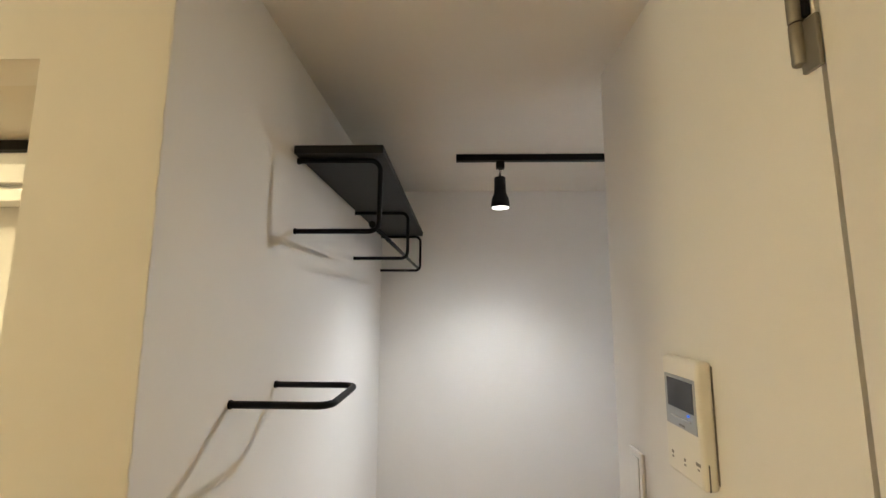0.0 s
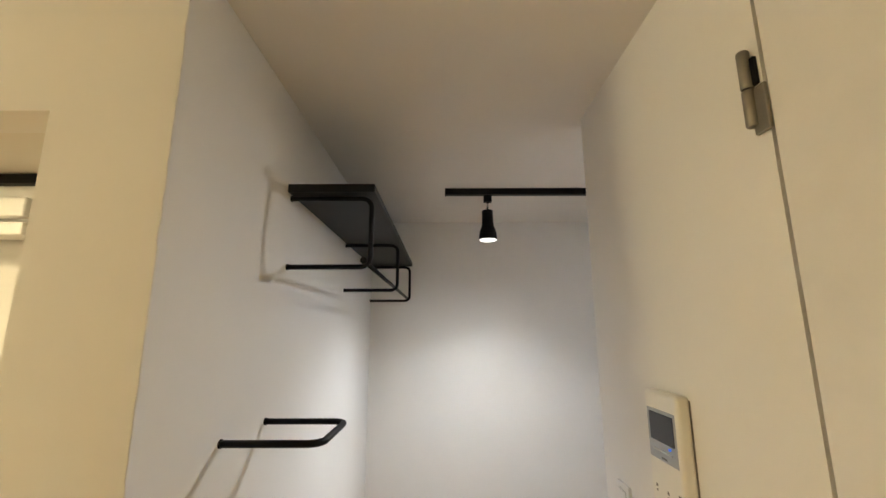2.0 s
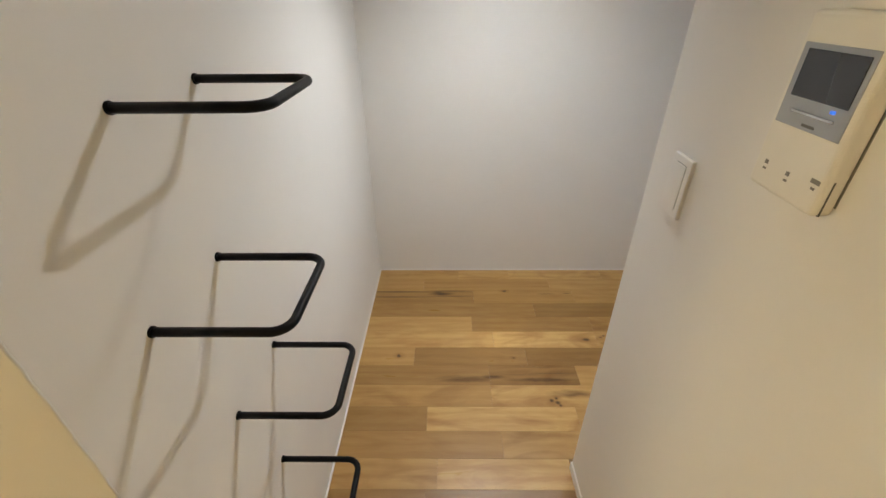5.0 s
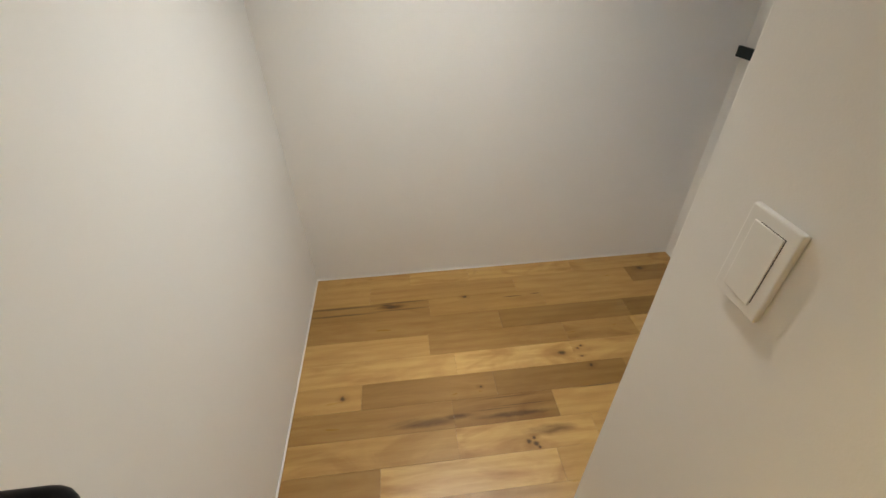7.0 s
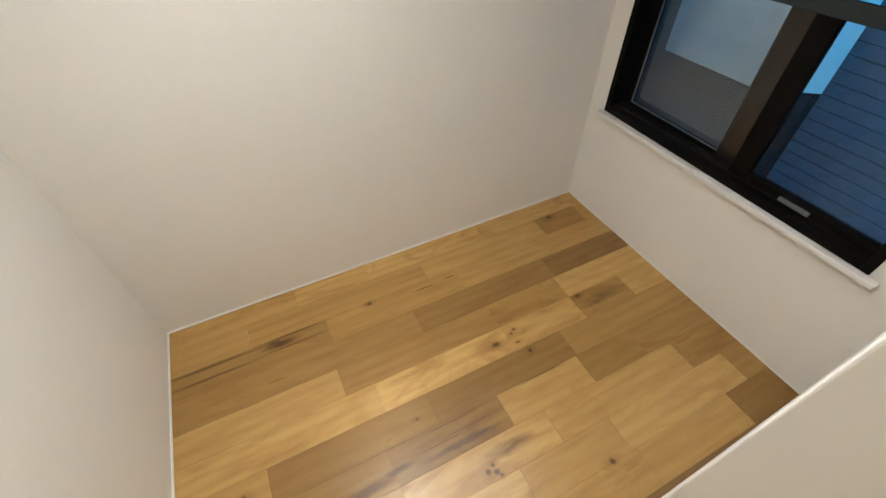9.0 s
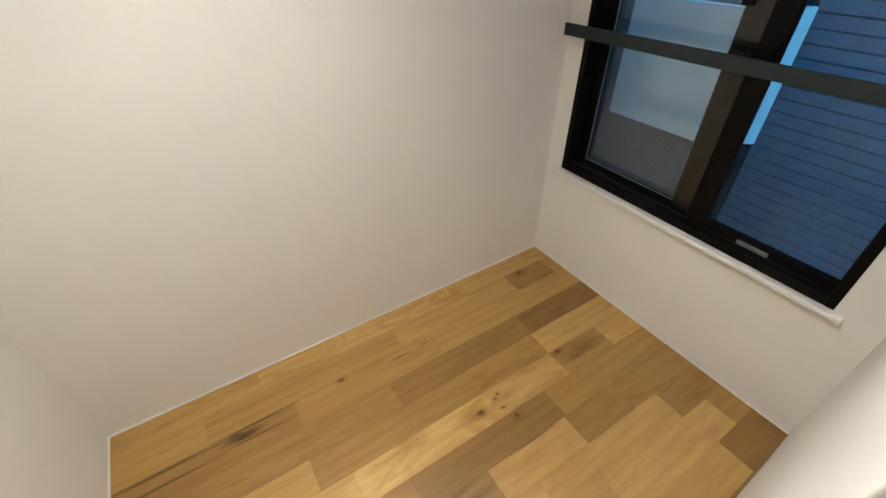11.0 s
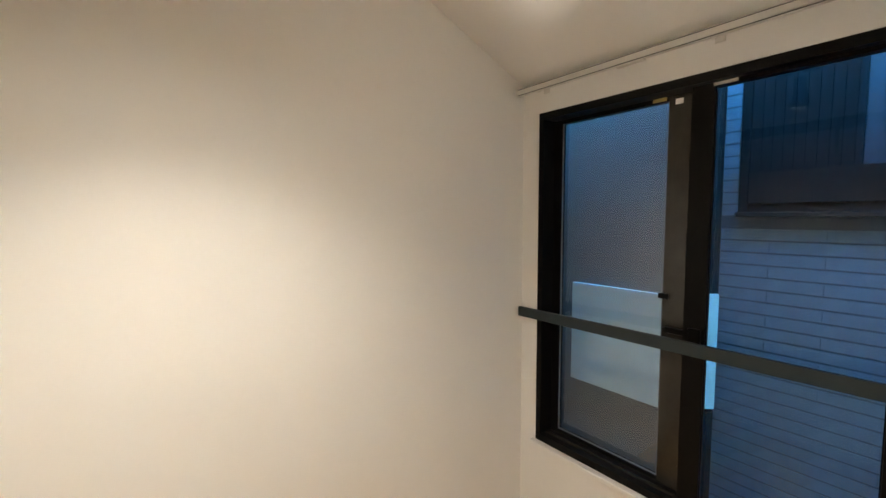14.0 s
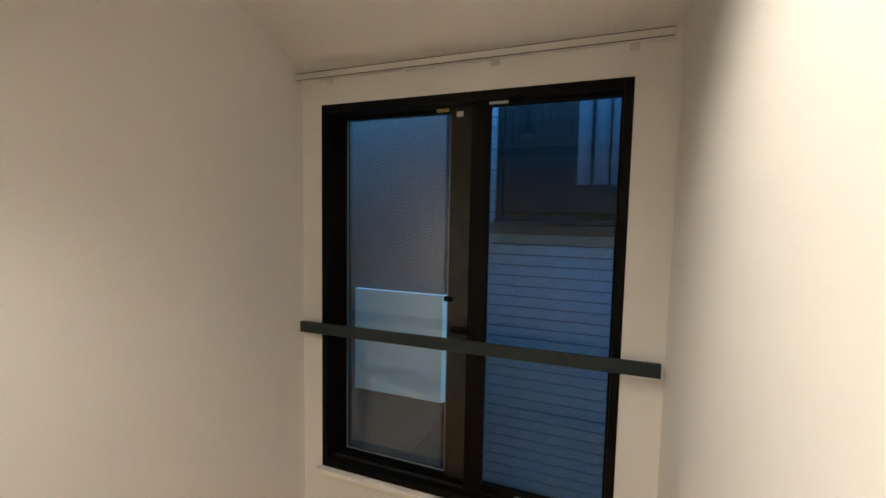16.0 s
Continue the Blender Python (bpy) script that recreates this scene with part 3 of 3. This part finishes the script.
# ---- ceiling lights out of the camera's sight, the bedroom one added ----
for name, x, y, r in (("kitchen_light", -2.0, -2.75, 0.20), ("bedroom_added_light", -1.5, -1.45, 0.175)):
    cl = empty(name, (x, y, H), label="unseen round warm-white ceiling light", category="ceiling light")
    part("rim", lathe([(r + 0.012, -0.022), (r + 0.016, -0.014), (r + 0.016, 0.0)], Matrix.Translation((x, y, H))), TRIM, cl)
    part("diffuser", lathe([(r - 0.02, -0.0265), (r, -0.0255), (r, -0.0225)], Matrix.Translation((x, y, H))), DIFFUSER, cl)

# ---- outside ----
tagged(part("ground", solid((-60, 60, -60, 60, -3.2, -3.0)), GROUND), label="dark concrete ground between the houses", category="ground", kind="structure")
# Unseen wall, added to keep side sky light off the neighbour's siding.
structure("wall_sky_block", solid((XE + 0.01, XE + 0.15, -6, -1.441, -3.0, H + 0.12), (XE + 0.01, XE + 0.15, 0.101, 6, -3.0, H + 0.12), (XE + 0.01, XE + 0.15, -1.441, 0.101, -3.0, -0.151)), RENDERED, "unseen dark outer wall, added to narrow the sky light between the houses", "wall")
house = empty("neighbour_house", (2.95, -1.0, -3.0), label="neighbouring house clad in grey tile siding", category="house")
NX = 2.75
wall = part("wall", solid((NX + 0.006, NX + 0.3, -6, 6, -3.0, 3.6)), MORTAR, house)
part("roof", solid((NX - 0.10, NX + 1.6, -6.2, 6.2, 3.6, 3.75), (NX + 0.05, NX + 1.6, -6.1, 6.1, 3.75, 3.9), bevel=0.01), RENDERED, house)
part("rendered_panel", prism([(2.495, 2.0), (2.495, -0.452), (NX + 0.012, -0.452), (NX + 0.012, 2.0)], -3.0, 3.59), RENDERED, house, "smooth grey rendered wall panel")
# Return of the rendered panel; its shade is put into the dark slat colour.
part("shaded_return", prism([(2.4955, -0.4525), (2.69, -0.566), (NX + 0.012, -0.566), (NX + 0.012, -0.4525)], -3.0, 3.59), FARPANEL, house, "bevelled return of the rendered panel, darkened as shade")
BX = NX - 0.035
fw = part("window", solid((BX, NX + 0.012, -0.672, -0.640, 1.566, 2.9), (BX, NX + 0.012, -2.2, -2.17, 1.566, 2.9), (BX, NX + 0.012, -2.17, -0.672, 2.86, 2.9), (BX + 0.01, NX + 0.012, -2.17, -0.672, 1.566, 1.60)), FARFRAME, house, "dark boxed window with slatted screen")
part("sill", solid((BX - 0.012, NX + 0.012, -2.22, -0.632, 1.545, 1.5655), bevel=0.003), FARPANEL, fw)
part("lower_panel", solid((BX + 0.004, NX + 0.011, -2.169, -0.673, 1.601, 1.732)), FARFRAME, fw)
part("pane", solid((BX + 0.022, NX + 0.011, -2.169, -1.013, 1.733, 2.859)), FROST, fw, "frosted pane")
part("blind", solid((BX + 0.014, NX + 0.011, -1.0125, -0.673, 1.733, 2.859)), FARPANEL, fw, "dark lowered blind")
for i in range(9):
    y = -0.70 - i * 0.035
    part("slat", solid((BX + 0.010, BX + 0.0138, y - 0.011, y, 1.734, 2.858)), FARFRAME, fw)
for y, w in ((-1.081, 0.018), (-1.156, 0.012), (-1.26, 0.018), (-1.44, 0.018), (-1.62, 0.018), (-1.80, 0.018), (-1.98, 0.018)):
    part("mullion", solid((BX + 0.010, BX + 0.0215, y - w / 2, y + w / 2, 1.733, 2.859)), FARFRAME, fw)

unit = empty("screen_panel", (2.48, -0.3, 0.7), label="pale painted steel panel folded round the neighbouring wall's corner", category="panel")
part("sheet", solid((2.470, 2.494, -0.458, 0.013, 0.692, 1.207), bevel=0.002), UNITWHITE, unit)
part("folded_end", prism([(2.470, -0.4585), (2.650, -0.607), (2.664, -0.590), (2.492, -0.4585)], 0.694, 1.209), UNITWHITE, unit)

# siding tiles: four staggered courses share two meshes
TILE_H, TILE_W = 0.0525, 0.36


def tile_mesh(w):
    bm = solid((0, 0.012, -w / 2, w / 2, -TILE_H / 2 + 0.0032, TILE_H / 2 - 0.0032), bevel=0.001, segments=1)
    me = bpy.data.meshes.new("tile")
    bmesh.ops.recalc_face_normals(bm, faces=bm.faces)
    bm.to_mesh(me)
    bm.free()
    me.materials.append(SIDING)
    return me


tile, half_tile = tile_mesh(TILE_W - 0.0008), tile_mesh(TILE_W / 2 - 0.0008)
for row in range(30):
    z = row * TILE_H
    if z > 1.51:
        break
    start = -0.568
    if row % 2:
        t = new("tile", half_tile)
        t.parent = wall
        t.location = (NX, start - TILE_W / 4, z)
        start -= TILE_W / 2
    for k in range(5):
        t = new("tile", tile)
        t.parent = wall
        t.location = (NX, start - TILE_W * (k + 0.5), z)
rest = bmesh.new()
for row in range(-56, 70):
    z = row * TILE_H
    if 0 <= row * TILE_H <= 1.51:
        box(rest, NX, NX + 0.012, -6, -0.568 - TILE_W * 5.52, z - TILE_H / 2 + 0.0032, z + TILE_H / 2 - 0.0032)
    elif z < 0 or z > 2.95:
        box(rest, NX, NX + 0.012, -6, -0.568, z - TILE_H / 2 + 0.0032, z + TILE_H / 2 - 0.0032)
    else:
        box(rest, NX, NX + 0.012, -6, -2.23, z - TILE_H / 2 + 0.0032, z + TILE_H / 2 - 0.0032)
        if z > 1.56:
            box(rest, NX, NX + 0.012, -0.627, -0.568, z - TILE_H / 2 + 0.0032, z + TILE_H / 2 - 0.0032)
tagged(part("siding_rest", rest, SIDING, house), kind="stuff")

# ---- floor boards ----
floor = bpy.data.objects["floor"]
rng = random.Random(7)
ROW = 0.122
JOINTS = {0: (0.52, 0.85, 1.45), 1: (0.30, 1.09, 1.747, 2.0), 2: (0.608, 1.217), 3: (0.955, 1.62), 4: (0.586, 1.25, 1.603), 5: (0.695, 1.245, 1.60, 1.87),
          6: (0.28, 0.85, 1.452), 7: (0.653, 1.08, 1.44, 1.70), 8: (0.652, 1.20, 1.81), 9: (0.36, 1.02, 1.387, 1.95), 10: (0.675, 1.40, 1.828), 11: (0.513, 0.655)}
TONES = {0: (.62, .70, .72, .66), 1: (.6, .55, .62, .40, .55), 2: (.42, .55, .60), 3: (.45, .36, .29), 4: (.66, .46, .50, .72), 5: (.72, .80, .70, .50, .70),
         6: (.62, .40, .34, .50), 7: (.44, .40, .66, .42, .45), 8: (.60, .74, .66, .45), 9: (.42, .80, .62, .72, .5), 10: (.52, .62, .66, .34), 11: (.55, .6, .6)}


def plank(x0, x1, y0, y1, tone):
    g = 0.0003
    bm = solid((x0 + g, x1 - g, y0 + g, y1 - g, -0.012, rng.uniform(-0.0002, 0.0002)))
    top = [e for e in bm.edges if all(v.co.z > -0.006 for v in e.verts)]
    bmesh.ops.bevel(bm, geom=top, offset=0.0003, segments=1, affect='EDGES')
    ob = part("plank", bm, OAK, floor)
    tone = 0.5 + (tone - 0.53) * 1.85
    ob.color = (tone, tone, tone, 1)


for row in range(0, 38):
    y1 = 0.0 if row == 0 else -0.108 - ROW * (row - 1)
    y0 = -0.108 - ROW * row
    xs = [0.0, *JOINTS[row], XE] if row in JOINTS else None
    tones = list(TONES[row]) if row in JOINTS else None
    left, right = (0.0, XE) if row < 11 else (0.0, XR)
    if row >= 16:
        left = -2.4
    if xs is None or row >= 11:
        xs, x = [left], left + rng.uniform(0.2, 0.6)
        while x < right - 0.15:
            xs.append(x)
            x += rng.uniform(0.28, 0.62)
        xs.append(right)
        tones = None
    for i, (a, b) in enumerate(zip(xs, xs[1:])):
        plank(a, b, y0, y1, tones[i] if tones else rng.uniform(0.32, 0.75))
